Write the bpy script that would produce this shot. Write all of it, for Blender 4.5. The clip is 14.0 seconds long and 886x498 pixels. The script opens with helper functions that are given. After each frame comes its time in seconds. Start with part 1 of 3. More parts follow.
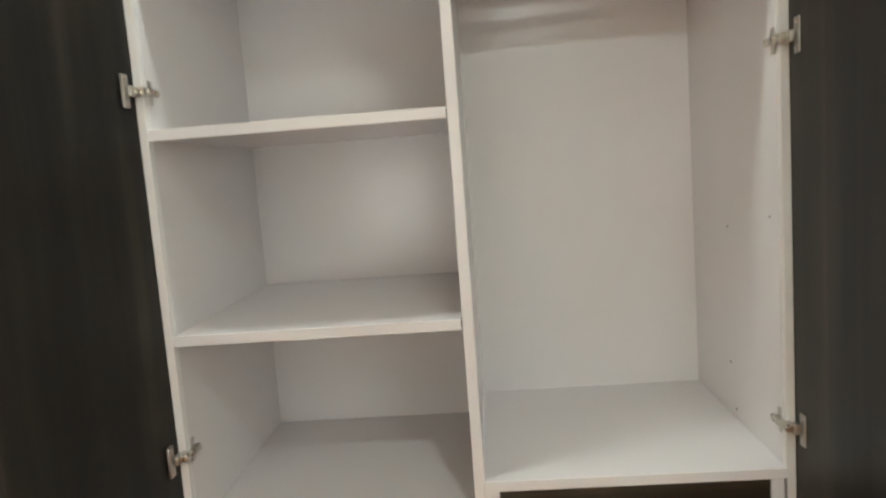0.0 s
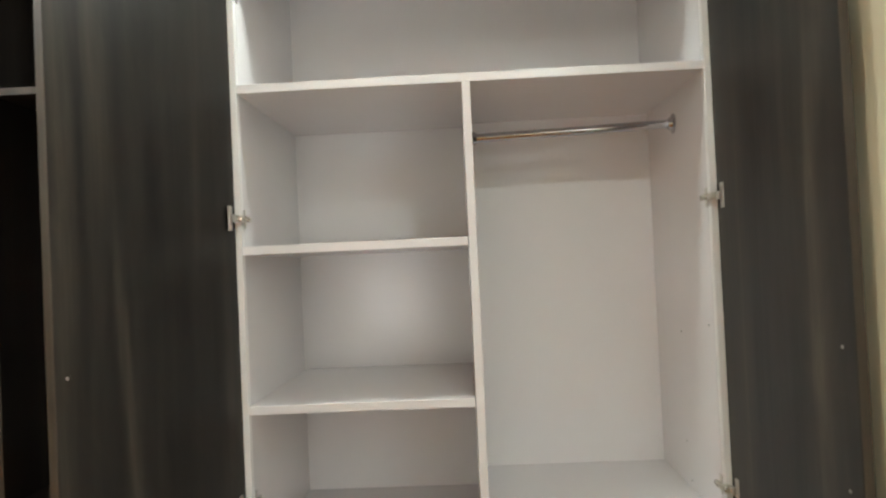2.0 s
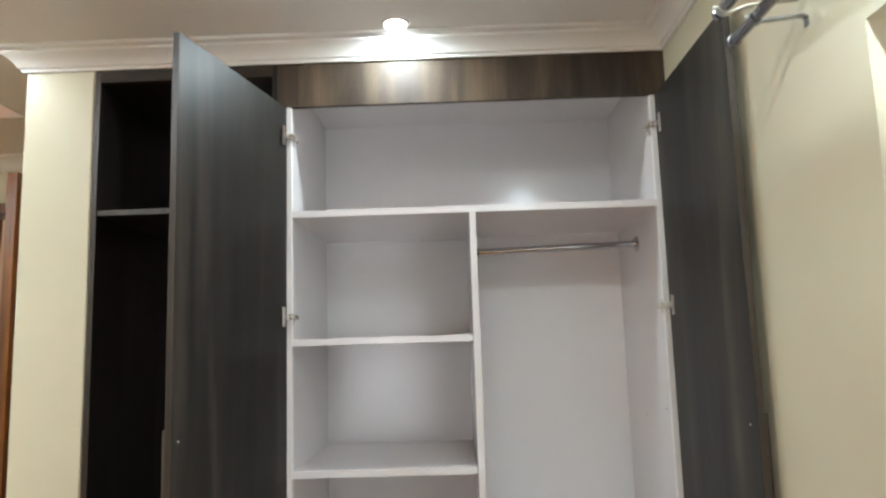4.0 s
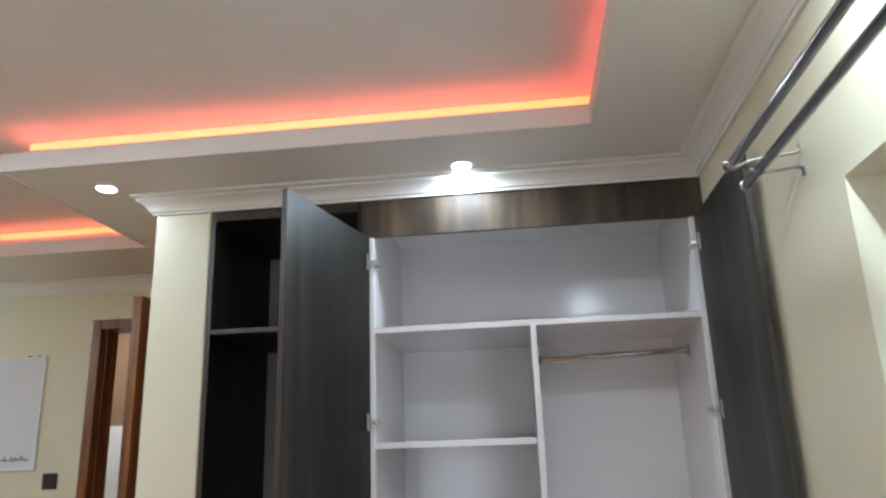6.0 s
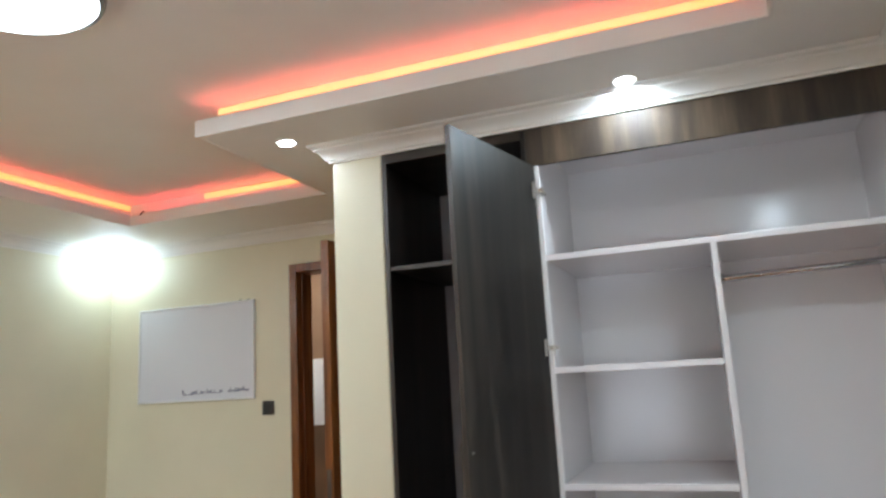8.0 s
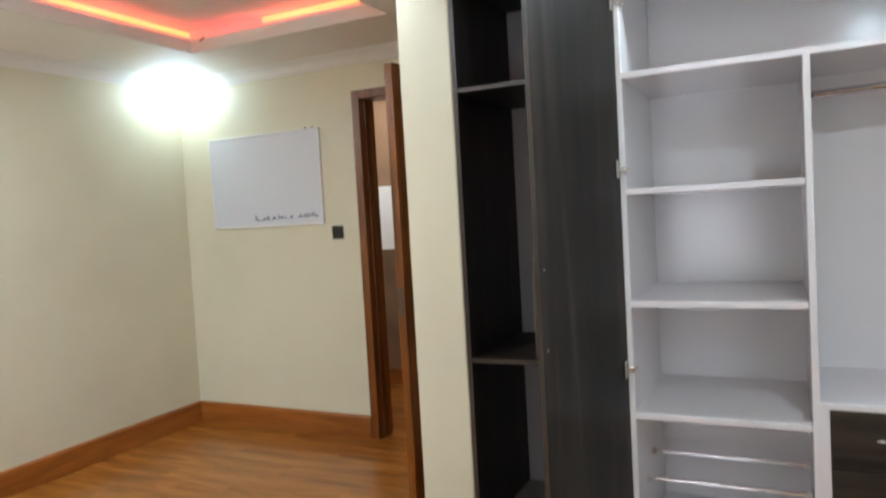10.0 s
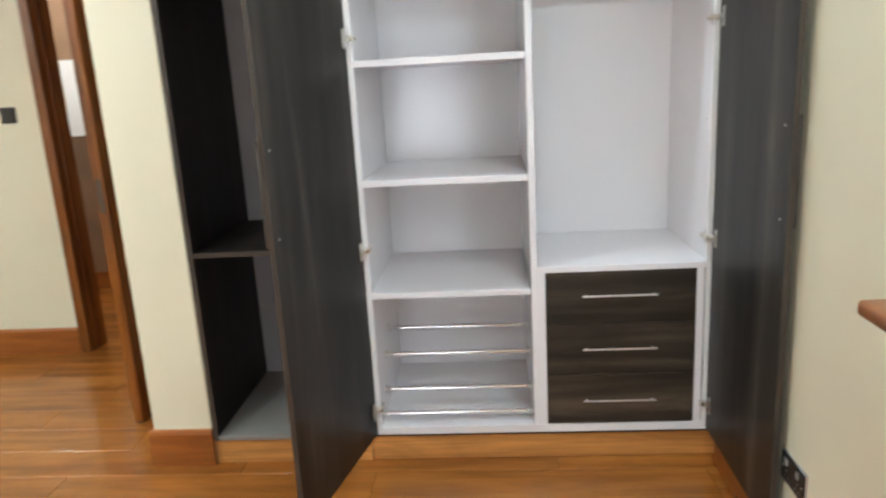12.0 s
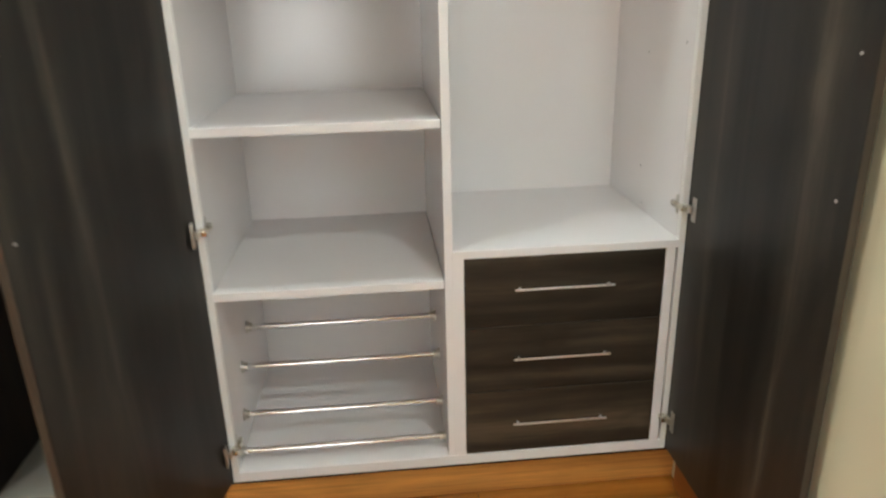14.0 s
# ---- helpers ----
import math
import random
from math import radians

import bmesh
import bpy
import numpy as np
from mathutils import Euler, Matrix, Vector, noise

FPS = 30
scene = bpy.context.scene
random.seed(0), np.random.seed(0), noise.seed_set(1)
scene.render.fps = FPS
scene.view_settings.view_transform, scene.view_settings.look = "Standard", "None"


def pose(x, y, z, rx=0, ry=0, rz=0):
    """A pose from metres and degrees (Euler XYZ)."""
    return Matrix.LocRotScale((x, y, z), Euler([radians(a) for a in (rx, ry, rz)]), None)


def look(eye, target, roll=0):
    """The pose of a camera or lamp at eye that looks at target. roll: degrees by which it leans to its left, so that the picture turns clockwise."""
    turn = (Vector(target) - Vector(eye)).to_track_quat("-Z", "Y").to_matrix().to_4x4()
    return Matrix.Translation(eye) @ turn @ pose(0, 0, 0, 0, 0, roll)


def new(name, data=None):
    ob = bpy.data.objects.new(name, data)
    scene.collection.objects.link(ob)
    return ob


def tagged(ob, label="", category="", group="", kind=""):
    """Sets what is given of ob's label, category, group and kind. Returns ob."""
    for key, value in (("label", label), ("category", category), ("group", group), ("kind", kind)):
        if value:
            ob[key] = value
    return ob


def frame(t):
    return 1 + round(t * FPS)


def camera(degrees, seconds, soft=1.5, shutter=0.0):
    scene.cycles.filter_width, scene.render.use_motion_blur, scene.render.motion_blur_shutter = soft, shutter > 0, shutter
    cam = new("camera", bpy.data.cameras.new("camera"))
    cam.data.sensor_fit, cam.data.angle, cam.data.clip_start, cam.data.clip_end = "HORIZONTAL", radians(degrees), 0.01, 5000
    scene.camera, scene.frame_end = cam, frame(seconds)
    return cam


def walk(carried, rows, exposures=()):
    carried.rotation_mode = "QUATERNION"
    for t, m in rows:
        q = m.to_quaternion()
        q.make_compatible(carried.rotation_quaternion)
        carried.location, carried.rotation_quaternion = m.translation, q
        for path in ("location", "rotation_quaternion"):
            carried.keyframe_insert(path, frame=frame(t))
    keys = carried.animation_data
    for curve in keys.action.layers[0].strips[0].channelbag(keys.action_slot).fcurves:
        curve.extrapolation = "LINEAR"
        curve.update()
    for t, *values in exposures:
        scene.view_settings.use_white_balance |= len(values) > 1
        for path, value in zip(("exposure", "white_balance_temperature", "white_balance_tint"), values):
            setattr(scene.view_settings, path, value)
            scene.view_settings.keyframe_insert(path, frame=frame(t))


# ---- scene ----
cam = camera(64.6, 14.0, soft=2.3, shutter=0.5)
PATH = [
    (0, (0.042, 0.064, 1.384), (-0.083, 2.046, 1.151), -4.3),
    (0.5, (0.014, -0.048, 1.398), (-0.083, 1.944, 1.251), -3.0),
    (1, (-0.01, -0.116, 1.414), (-0.041, 1.883, 1.364), -2.9),
    (1.5, (-0.013, -0.206, 1.431), (-0.063, 1.794, 1.446), -2.6),
    (2, (-0.022, -0.376, 1.436), (-0.089, 1.623, 1.471), -2.6),
    (2.5, (-0.043, -0.512, 1.454), (-0.083, 1.487, 1.513), -1.9),
    (2.7, (-0.06, -0.548, 1.457), (-0.073, 1.45, 1.549), -1.8),
    (4.8, (-0.072, -1.031, 1.478), (-0.159, 0.937, 1.824), -1.7),
    (5, (-0.057, -1.069, 1.48), (-0.184, 0.893, 1.847), -1.7),
    (5.5, (-0.044, -1.139, 1.476), (-0.207, 0.803, 1.926), -2.1),
    (6, (-0.042, -1.163, 1.484), (-0.254, 0.752, 2.02), -2.0),
    (6.5, (-0.044, -1.169, 1.495), (-0.316, 0.735, 2.044), -2.7),
    (7, (-0.034, -1.168, 1.49), (-0.429, 0.725, 1.998), -3.2),
    (7.5, (-0.036, -1.168, 1.485), (-0.568, 0.709, 1.924), -3.1),
    (8, (-0.035, -1.166, 1.479), (-0.73, 0.674, 1.842), -3.2),
    (8.2, (-0.051, -1.171, 1.484), (-0.791, 0.66, 1.803), -3.3),
    (10.3, (-0.082, -1.175, 1.447), (-0.964, 0.606, 1.223), -4.0),
    (10.5, (-0.071, -1.152, 1.465), (-0.934, 0.627, 1.166), -4.8),
    (11, (-0.076, -1.142, 1.417), (-0.767, 0.698, 1.051), -3.9),
    (11.5, (-0.096, -1.093, 1.421), (-0.446, 0.821, 0.959), -3.9),
    (12, (-0.142, -1.016, 1.42), (-0.288, 0.923, 0.95), -3.2),
    (12.5, (-0.225, -0.912, 1.411), (-0.127, 1.044, 1.006), -4.7),
    (13, (-0.254, -0.775, 1.403), (-0.167, 1.172, 0.954), -6.0),
    (13.5, (-0.208, -0.518, 1.389), (-0.085, 1.408, 0.862), -4.6),
    (14, (-0.166, -0.245, 1.364), (0.002, 1.627, 0.68), -1.4),
]
walk(cam, [(t, look(eye, target, roll)) for t, eye, target, roll in PATH],
     exposures=[(0.0, -0.12, 6900, 4.5), (2.5, -0.1, 6900, 5), (5.0, -0.1, 5800, 6.5), (5.5, -0.08, 5780, 6.7), (6.2, -0.48, 5700, 7), (7.2, -0.46, 5750, 7), (8.0, -0.3, 5850, 7.5), (10.5, -0.02, 5850, 8), (11.0, 0.18, 5850, 7.5),
                (11.5, 0.42, 5950, 6), (12.0, 0.4, 5900, 6), (12.6, 0.25, 5900, 4.5), (13.5, 0.18, 6150, 5.5), (14.0, 0.14, 6700, 4)])

# ---------------------------------------------------------------- light
world = bpy.data.worlds.new("sky")
scene.world = world
world.use_nodes = True
wn = world.node_tree.nodes
sky = wn.new("ShaderNodeTexSky")
sky.sky_type, sky.sun_disc = "NISHITA", False
sky.sun_elevation, sky.sun_rotation = radians(50), radians(200)
wn["Background"].inputs["Strength"].default_value = 0.1
world.node_tree.links.new(sky.outputs[0], wn["Background"].inputs["Color"])

# plan, in metres
XR, XL = 0.652, -4.03           # right and left walls
YF, YB, YS = 1.40, 2.65, -2.9   # wardrobe front, back wall, wall behind
XC, XW = -1.495, -1.261         # the wall stub beside the wardrobe
ZC, ZU = 2.492, 2.658           # lower and raised ceiling
SKEW = -0.5                     # degrees by which the right wall leans in towards the room
WIN = (-1.55, 0.296, 0.952, 1.993)   # window in the right wall: y0, y1, z0, z1
DOOR = (-2.54, -1.56, 2.252)     # outer frame of the door in the back wall
RECESS = [(0.226, 1.01), (-1.895, 1.01), (-1.895, 2.035), (-3.26, 2.035), (-3.26, -2.3), (0.226, -2.3)]
# the last three downlights are unseen, added to brighten the west and south sides
DOWNLIGHTS = [(-0.232, 1.282), (-1.62, 1.24), (0.43, -0.15), (0.40, -1.6), (-3.69, 0.2), (-3.69, -1.9), (-1.6, -2.6)]
GLOBE = (-3.84, 2.46, 2.375)
CEILING_LAMP = (-1.775, 0.09)
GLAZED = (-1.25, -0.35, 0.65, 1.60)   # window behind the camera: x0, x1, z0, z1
PIVOT = Matrix.Translation((XR, YF, 0)) @ pose(0, 0, 0, 0, 0, SKEW) @ Matrix.Translation((-XR, -YF, 0))
XS = (PIVOT @ Vector((XR, YS, 0))).x


def lamp(name, shape, place, turn, power, colour, size, size_y=0.0, spread=180):
    data = bpy.data.lights.new(name, "AREA")
    data.shape, data.energy, data.color, data.size = shape, power, colour, size
    if size_y:
        data.size_y = size_y
    data.spread = radians(spread)
    ob = new(name, data)
    ob.matrix_world = pose(*place, *turn)
    return ob


WT_LAMP = 0.24                  # the window lamp hangs just outside the wall
wl = lamp("window_light", "RECTANGLE", (XR + WT_LAMP, (WIN[0] + WIN[1]) / 2 - 0.28, (WIN[2] + WIN[3]) / 2), (0, 90, 0), 15, (0.84, 0.92, 1.0), 0.95, 1.1)
wl.matrix_world = PIVOT @ wl.matrix_world
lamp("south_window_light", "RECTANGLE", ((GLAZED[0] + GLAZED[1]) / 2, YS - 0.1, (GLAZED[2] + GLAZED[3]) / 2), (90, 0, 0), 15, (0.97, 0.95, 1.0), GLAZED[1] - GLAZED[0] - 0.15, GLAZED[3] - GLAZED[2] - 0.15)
for i, (dx, dy) in enumerate(DOWNLIGHTS):
    lamp("downlight_lamp", "DISK", (dx, dy, ZC - 0.012), (0, 0, 0), (7, 1.8, 16, 10, 32, 10, 5)[i], (0.87, 0.97, 1.0), 0.085)
lamp("ceiling_lamp_light", "DISK", (*CEILING_LAMP, ZU - 0.075), (0, 0, 0), 17, (0.9, 0.97, 1.0), 0.44)


# ---------------------------------------------------------------- materials
def material(name, rough=0.5, metal=0.0):
    m = bpy.data.materials.new(name)
    m.use_nodes = True
    b = m.node_tree.nodes["Principled BSDF"]
    b.inputs["Roughness"].default_value, b.inputs["Metallic"].default_value = rough, metal
    return m, m.node_tree.nodes, m.node_tree.links, b


def ramp(nodes, stops):
    r = nodes.new("ShaderNodeValToRGB")
    e = r.color_ramp.elements
    e[0].position, e[0].color = stops[0][0], (*stops[0][1], 1)
    e[1].position, e[1].color = stops[-1][0], (*stops[-1][1], 1)
    for p, c in stops[1:-1]:
        k = e.new(p)
        k.color = (*c, 1)
    return r


def mixed(nodes, links, a, b, fac, mode="MIX"):
    n = nodes.new("ShaderNodeMix")
    n.data_type, n.blend_type = "RGBA", mode
    for sock, v in ((n.inputs[0], fac), (n.inputs[6], a), (n.inputs[7], b)):
        if isinstance(v, (int, float)):
            sock.default_value = v
        elif isinstance(v, tuple):
            sock.default_value = (*v, 1)
        else:
            links.new(v, sock)
    return n.outputs[2]


def noise_tex(nodes, links, scale, stretch=(1, 1, 1), detail=4.0, rough=0.55, shift=None, distortion=0.0):
    co = nodes.new("ShaderNodeTexCoord")
    mp = nodes.new("ShaderNodeMapping")
    mp.inputs["Scale"].default_value = stretch
    links.new(co.outputs["Object"], mp.inputs["Vector"])
    if shift is not None:
        links.new(shift, mp.inputs["Location"])
    t = nodes.new("ShaderNodeTexNoise")
    t.inputs["Scale"].default_value, t.inputs["Detail"].default_value = scale, detail
    t.inputs["Roughness"].default_value, t.inputs["Distortion"].default_value = rough, distortion
    links.new(mp.outputs[0], t.inputs["Vector"])
    return t.outputs["Fac"]


def bump(nodes, links, bsdf, height, strength, distance=0.001):
    b = nodes.new("ShaderNodeBump")
    b.inputs["Strength"].default_value, b.inputs["Distance"].default_value = strength, distance
    links.new(height, b.inputs["Height"])
    links.new(b.outputs[0], bsdf.inputs["Normal"])


def painted(name, colour, rough, grain=60.0, strength=0.15, spread=0.06):
    m, n, l, b = material(name, rough)
    broad = noise_tex(n, l, 1.7, detail=3)
    fine = noise_tex(n, l, grain, detail=5)
    lo, hi = tuple(c * (1 - spread) for c in colour), tuple(min(1, c * (1 + spread)) for c in colour)
    r = ramp(n, [(0.3, lo), (0.7, hi)])
    l.new(broad, r.inputs[0])
    l.new(r.outputs[0], b.inputs["Base Color"])
    bump(n, l, b, fine, strength)
    return m


def laminate(name, along, dark, mid, light, rough, random_shift=True, fibre_depth=0.28, blotch=0.8, spec=0.5, streak=0.0, cloudy=0.28):
    """Wood-print board with its grain along the axis."""
    m, n, l, b = material(name, rough)
    b.inputs["Specular IOR Level"].default_value = spec
    shift = None
    if random_shift:
        info = n.new("ShaderNodeObjectInfo")
        mul = n.new("ShaderNodeVectorMath")
        mul.operation = "SCALE"
        l.new(info.outputs["Random"], mul.inputs[0])
        mul.inputs["Scale"].default_value = 17.0
        shift = mul.outputs[0]
    s = [1.0, 1.0, 1.0]
    s["xyz".index(along)] = 0.07
    s2 = [1.0, 1.0, 1.0]
    s2["xyz".index(along)] = 0.02
    bands = noise_tex(n, l, 11, tuple(s), 3, 0.5, shift, 0.6)
    fibre = noise_tex(n, l, 170, tuple(s2), 4, 0.6, shift)
    r = ramp(n, [(0.28, dark), (0.52, mid), (0.78, light)])
    l.new(bands, r.inputs[0])
    f = ramp(n, [(0.3, (1 - fibre_depth,) * 3), (0.7, (1 + fibre_depth / 2,) * 3)])
    l.new(fibre, f.inputs[0])
    s3 = [1.0, 1.0, 1.0]
    s3["xyz".index(along)] = 0.25
    cloud = noise_tex(n, l, 6.5, tuple(s3), 6, 0.65, shift, 1.6)
    c = ramp(n, [(0.3, (1 - cloudy, 0.99 - cloudy, 0.97 - cloudy)), (0.7, (1 + cloudy, 0.99 + cloudy, 0.95 + cloudy))])
    l.new(cloud, c.inputs[0])
    grain = mixed(n, l, r.outputs[0], f.outputs[0], 1.0, "MULTIPLY")
    colour = mixed(n, l, grain, c.outputs[0], blotch, "MULTIPLY")
    if streak:
        s4 = [1.0, 1.0, 1.0]
        s4["xyz".index(along)] = 0.045
        wide = noise_tex(n, l, 6.5, tuple(s4), 3, 0.5, shift, 0.5)
        w = ramp(n, [(0.36, (1 - streak,) * 3), (0.5, (1.0, 1.0, 1.0)), (0.66, (1 + 1.6 * streak, 1 + 1.55 * streak, 1 + 1.4 * streak))])
        l.new(wide, w.inputs[0])
        colour = mixed(n, l, colour, w.outputs[0], 1.0, "MULTIPLY")
    l.new(colour, b.inputs["Base Color"])
    rr = n.new("ShaderNodeMapRange")
    rr.inputs["To Min"].default_value, rr.inputs["To Max"].default_value = rough - 0.06, rough + 0.08
    l.new(fibre, rr.inputs["Value"])
    l.new(rr.outputs[0], b.inputs["Roughness"])
    bump(n, l, b, fibre, 0.12, 0.0006)
    return m


def metal(name, colour, rough):
    m, n, l, b = material(name, rough, 1.0)
    b.inputs["Base Color"].default_value = (*colour, 1)
    f = noise_tex(n, l, 35, detail=3)
    rr = n.new("ShaderNodeMapRange")
    rr.inputs["To Min"].default_value, rr.inputs["To Max"].default_value = rough * 0.7, rough * 1.5
    l.new(f, rr.inputs["Value"])
    l.new(rr.outputs[0], b.inputs["Roughness"])
    return m


def glowing(name, colour, strength):
    m, n, l, b = material(name, 0.4)
    b.inputs["Base Color"].default_value = (0.8, 0.8, 0.8, 1)
    b.inputs["Emission Color"].default_value = (*colour, 1)
    b.inputs["Emission Strength"].default_value = strength
    return m


WALL = painted("cream_wall_paint", (0.70, 0.655, 0.487), 0.42, 90, 0.12, 0.04)
CEIL = painted("ceiling_paint", (0.85, 0.845, 0.80), 0.55, 70, 0.08, 0.03)
GYPSUM = painted("cornice_paint", (0.82, 0.805, 0.765), 0.5, 80, 0.08, 0.03)
WHITE = painted("white_melamine", (0.82, 0.79, 0.79), 0.18, 240, 0.05, 0.02)
WHITE_EDGE = painted("white_edge_band", (0.78, 0.76, 0.74), 0.35, 200, 0.05, 0.02)
GREY_BACK = painted("unpainted_back_board", (0.32, 0.305, 0.30), 0.5, 40, 0.15, 0.08)
DUST = painted("dusty_board", (0.24, 0.225, 0.2), 0.6, 30, 0.2, 0.15)
DARK_V = laminate("dark_laminate_upright", "z", (0.0075, 0.0062, 0.0048), (0.0175, 0.0147, 0.0114), (0.056, 0.047, 0.036), 0.46, spec=0.44, streak=0.5, cloudy=0.5)
DARK_H = laminate("dark_laminate_level", "x", (0.022, 0.0162, 0.0112), (0.048, 0.0362, 0.0252), (0.12, 0.093, 0.066), 0.46, spec=0.32, fibre_depth=0.16, streak=0.5, cloudy=0.5)
DARK_EDGE = laminate("dark_edge_band", "z", (0.037, 0.028, 0.022), (0.054, 0.042, 0.033), (0.08, 0.063, 0.05), 0.4)
INNER = laminate("dark_inner_board", "z", (0.010, 0.0075, 0.006), (0.017, 0.0125, 0.010), (0.034, 0.025, 0.019), 0.5, spec=0.3)
REDWOOD = laminate("varnished_door_wood", "z", (0.09, 0.025, 0.004), (0.20, 0.062, 0.008), (0.33, 0.125, 0.02), 0.28)
SKIRT_X = laminate("skirting_wood_x", "x", (0.22, 0.062, 0.011), (0.34, 0.110, 0.019), (0.42, 0.15, 0.029), 0.3)
SKIRT_Y = laminate("skirting_wood_y", "y", (0.22, 0.062, 0.011), (0.34, 0.110, 0.019), (0.42, 0.15, 0.029), 0.3)
PLINTH = laminate("plinth_wood", "x", (0.42, 0.17, 0.042), (0.53, 0.235, 0.062), (0.60, 0.295, 0.085), 0.32)
FLOOR = laminate("floor_laminate", "x", (0.225, 0.074, 0.012), (0.325, 0.117, 0.019), (0.42, 0.168, 0.032), 0.2, fibre_depth=0.1, blotch=0.8)
JOINT = painted("floor_joint", (0.12, 0.05, 0.015), 0.7)
SILL = laminate("sill_wood", "y", (0.15, 0.048, 0.014), (0.24, 0.084, 0.026), (0.31, 0.12, 0.04), 0.3)
CHROME = metal("chrome", (0.78, 0.78, 0.79), 0.12)
RAIL_CHROME = metal("rail_chrome", (0.5, 0.5, 0.52), 0.08)
STEEL = metal("brushed_steel", (0.56, 0.54, 0.5), 0.3)
STEEL_BRIGHT = metal("nickel_plate", (0.62, 0.59, 0.52), 0.25)
ROD_METAL = metal("grey_rod_metal", (0.27, 0.27, 0.28), 0.22)
HANDLE_DARK = metal("dark_handle_metal", (0.12, 0.11, 0.1), 0.35)
ALU = metal("aluminium_trim", (0.84, 0.84, 0.85), 0.4)
SCREW = metal("screw_metal", (0.6, 0.58, 0.55), 0.35)
BLACK = painted("dark_switch_plastic", (0.014, 0.011, 0.009), 0.45, 200, 0.03)
SWITCH_W = painted("pale_rocker_plastic", (0.3, 0.28, 0.25), 0.3, 200, 0.03)
BOARD = painted("whiteboard_face", (0.66, 0.665, 0.70), 0.3, 200, 0.02, 0.01)
INK = painted("marker_ink", (0.2, 0.2, 0.28), 0.5)
FRAME_W = painted("white_window_frame", (0.75, 0.75, 0.75), 0.35)
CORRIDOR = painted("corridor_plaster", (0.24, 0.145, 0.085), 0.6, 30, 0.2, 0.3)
PAPER = painted("white_paper", (0.85, 0.85, 0.85), 0.6)
LED = glowing("led_strip_glow", (1.0, 0.11, 0.10), 10.0)
# AMBER glows in place of strip light falling on the cove's back wall
AMBER = glowing("amber_band_glow", (1.0, 0.42, 0.02), 1.5)
LED_DOT = glowing("lamp_diffuser_glow", (0.93, 0.98, 1.0), 30.0)
GLOBE_GLOW = glowing("globe_glass_glow", (0.80, 0.96, 1.0), 11.0)
PANEL = glowing("ceiling_lamp_glow", (0.92, 0.98, 1.0), 9.0)
OUTSIDE = glowing("daylight_haze", (0.9, 0.96, 1.0), 1.4)

glass_m, gn, gl, gb = material("window_glass", 0.02)
gb.inputs["Transmission Weight"].default_value = 1.0
gb.inputs["IOR"].default_value = 1.45
GLASS = glass_m


# ---------------------------------------------------------------- mesh helpers
def add_box(bm, lo, hi, bev=0.0, seg=2):
    x0, y0, z0 = lo
    x1, y1, z1 = hi
    vs = [bm.verts.new(p) for p in ((x0, y0, z0), (x1, y0, z0), (x1, y1, z0), (x0, y1, z0),
                                    (x0, y0, z1), (x1, y0, z1), (x1, y1, z1), (x0, y1, z1))]
    fs = [bm.faces.new([vs[i] for i in q]) for q in ((3, 2, 1, 0), (4, 5, 6, 7), (0, 1, 5, 4), (1, 2, 6, 5), (2, 3, 7, 6), (3, 0, 4, 7))]
    if bev:
        es = list({e for f in fs for e in f.edges})
        bmesh.ops.bevel(bm, geom=es, offset=bev, segments=seg, profile=0.5, affect="EDGES")
    return bm


def box(lo, hi, bev=0.0, seg=2):
    return add_box(bmesh.new(), lo, hi, bev, seg)


def add_tube(bm, a, b, r, n=20, caps=True):
    a, b = Vector(a), Vector(b)
    q = (b - a).to_track_quat("Z", "Y")
    rings = []
    for p in (a, b):
        rings.append([bm.verts.new(p + q @ Vector((r * math.cos(2 * math.pi * i / n), r * math.sin(2 * math.pi * i / n), 0))) for i in range(n)])
    for i in range(n):
        bm.faces.new((rings[0][i], rings[0][(i + 1) % n], rings[1][(i + 1) % n], rings[1][i]))
    if caps:
        bm.faces.new(rings[0][::-1])
        bm.faces.new(rings[1])
    return bm


def add_lathe(bm, prof, centre, n=40):
    """Turned shape round the z axis: prof is a list of (radius, z)."""
    cx, cy, cz = centre
    rings = [[bm.verts.new((cx + r * math.cos(2 * math.pi * i / n), cy + r * math.sin(2 * math.pi * i / n), cz + z)) for i in range(n)] for r, z in prof]
    for a, b in zip(rings, rings[1:]):
        for i in range(n):
            bm.faces.new((a[i], a[(i + 1) % n], b[(i + 1) % n], b[i]))
    bm.faces.new(rings[0][::-1])
    bm.faces.new(rings[-1])
    return bm


def add_sweep(bm, path, prof, closed=True):
    """Sweep prof, (out, z) pairs, along a plan path; 'out' lies to the left of the way. Corners are mitred."""
    pts = [Vector(p) for p in path]
    n = len(pts)
    rings = []
    for i, p in enumerate(pts):
        before = (p - pts[i - 1]).normalized() if closed or i > 0 else None
        after = (pts[(i + 1) % n] - p).normalized() if closed or i < n - 1 else None
        before, after = before or after, after or before
        n1, n2 = Vector((-before.y, before.x)), Vector((-after.y, after.x))
        m = (n1 + n2) / (1 + n1.dot(n2))
        rings.append([bm.verts.new((p.x + m.x * o, p.y + m.y * o, z)) for o, z in prof])
    k = len(prof)
    for i in range(n if closed else n - 1):
        a, b = rings[i], rings[(i + 1) % n]
        for j in range(k):
            bm.faces.new((a[j], b[j], b[(j + 1) % k], a[(j + 1) % k]))
    if not closed:
        bm.faces.new(rings[0])
        bm.faces.new(rings[-1][::-1])
    return bm


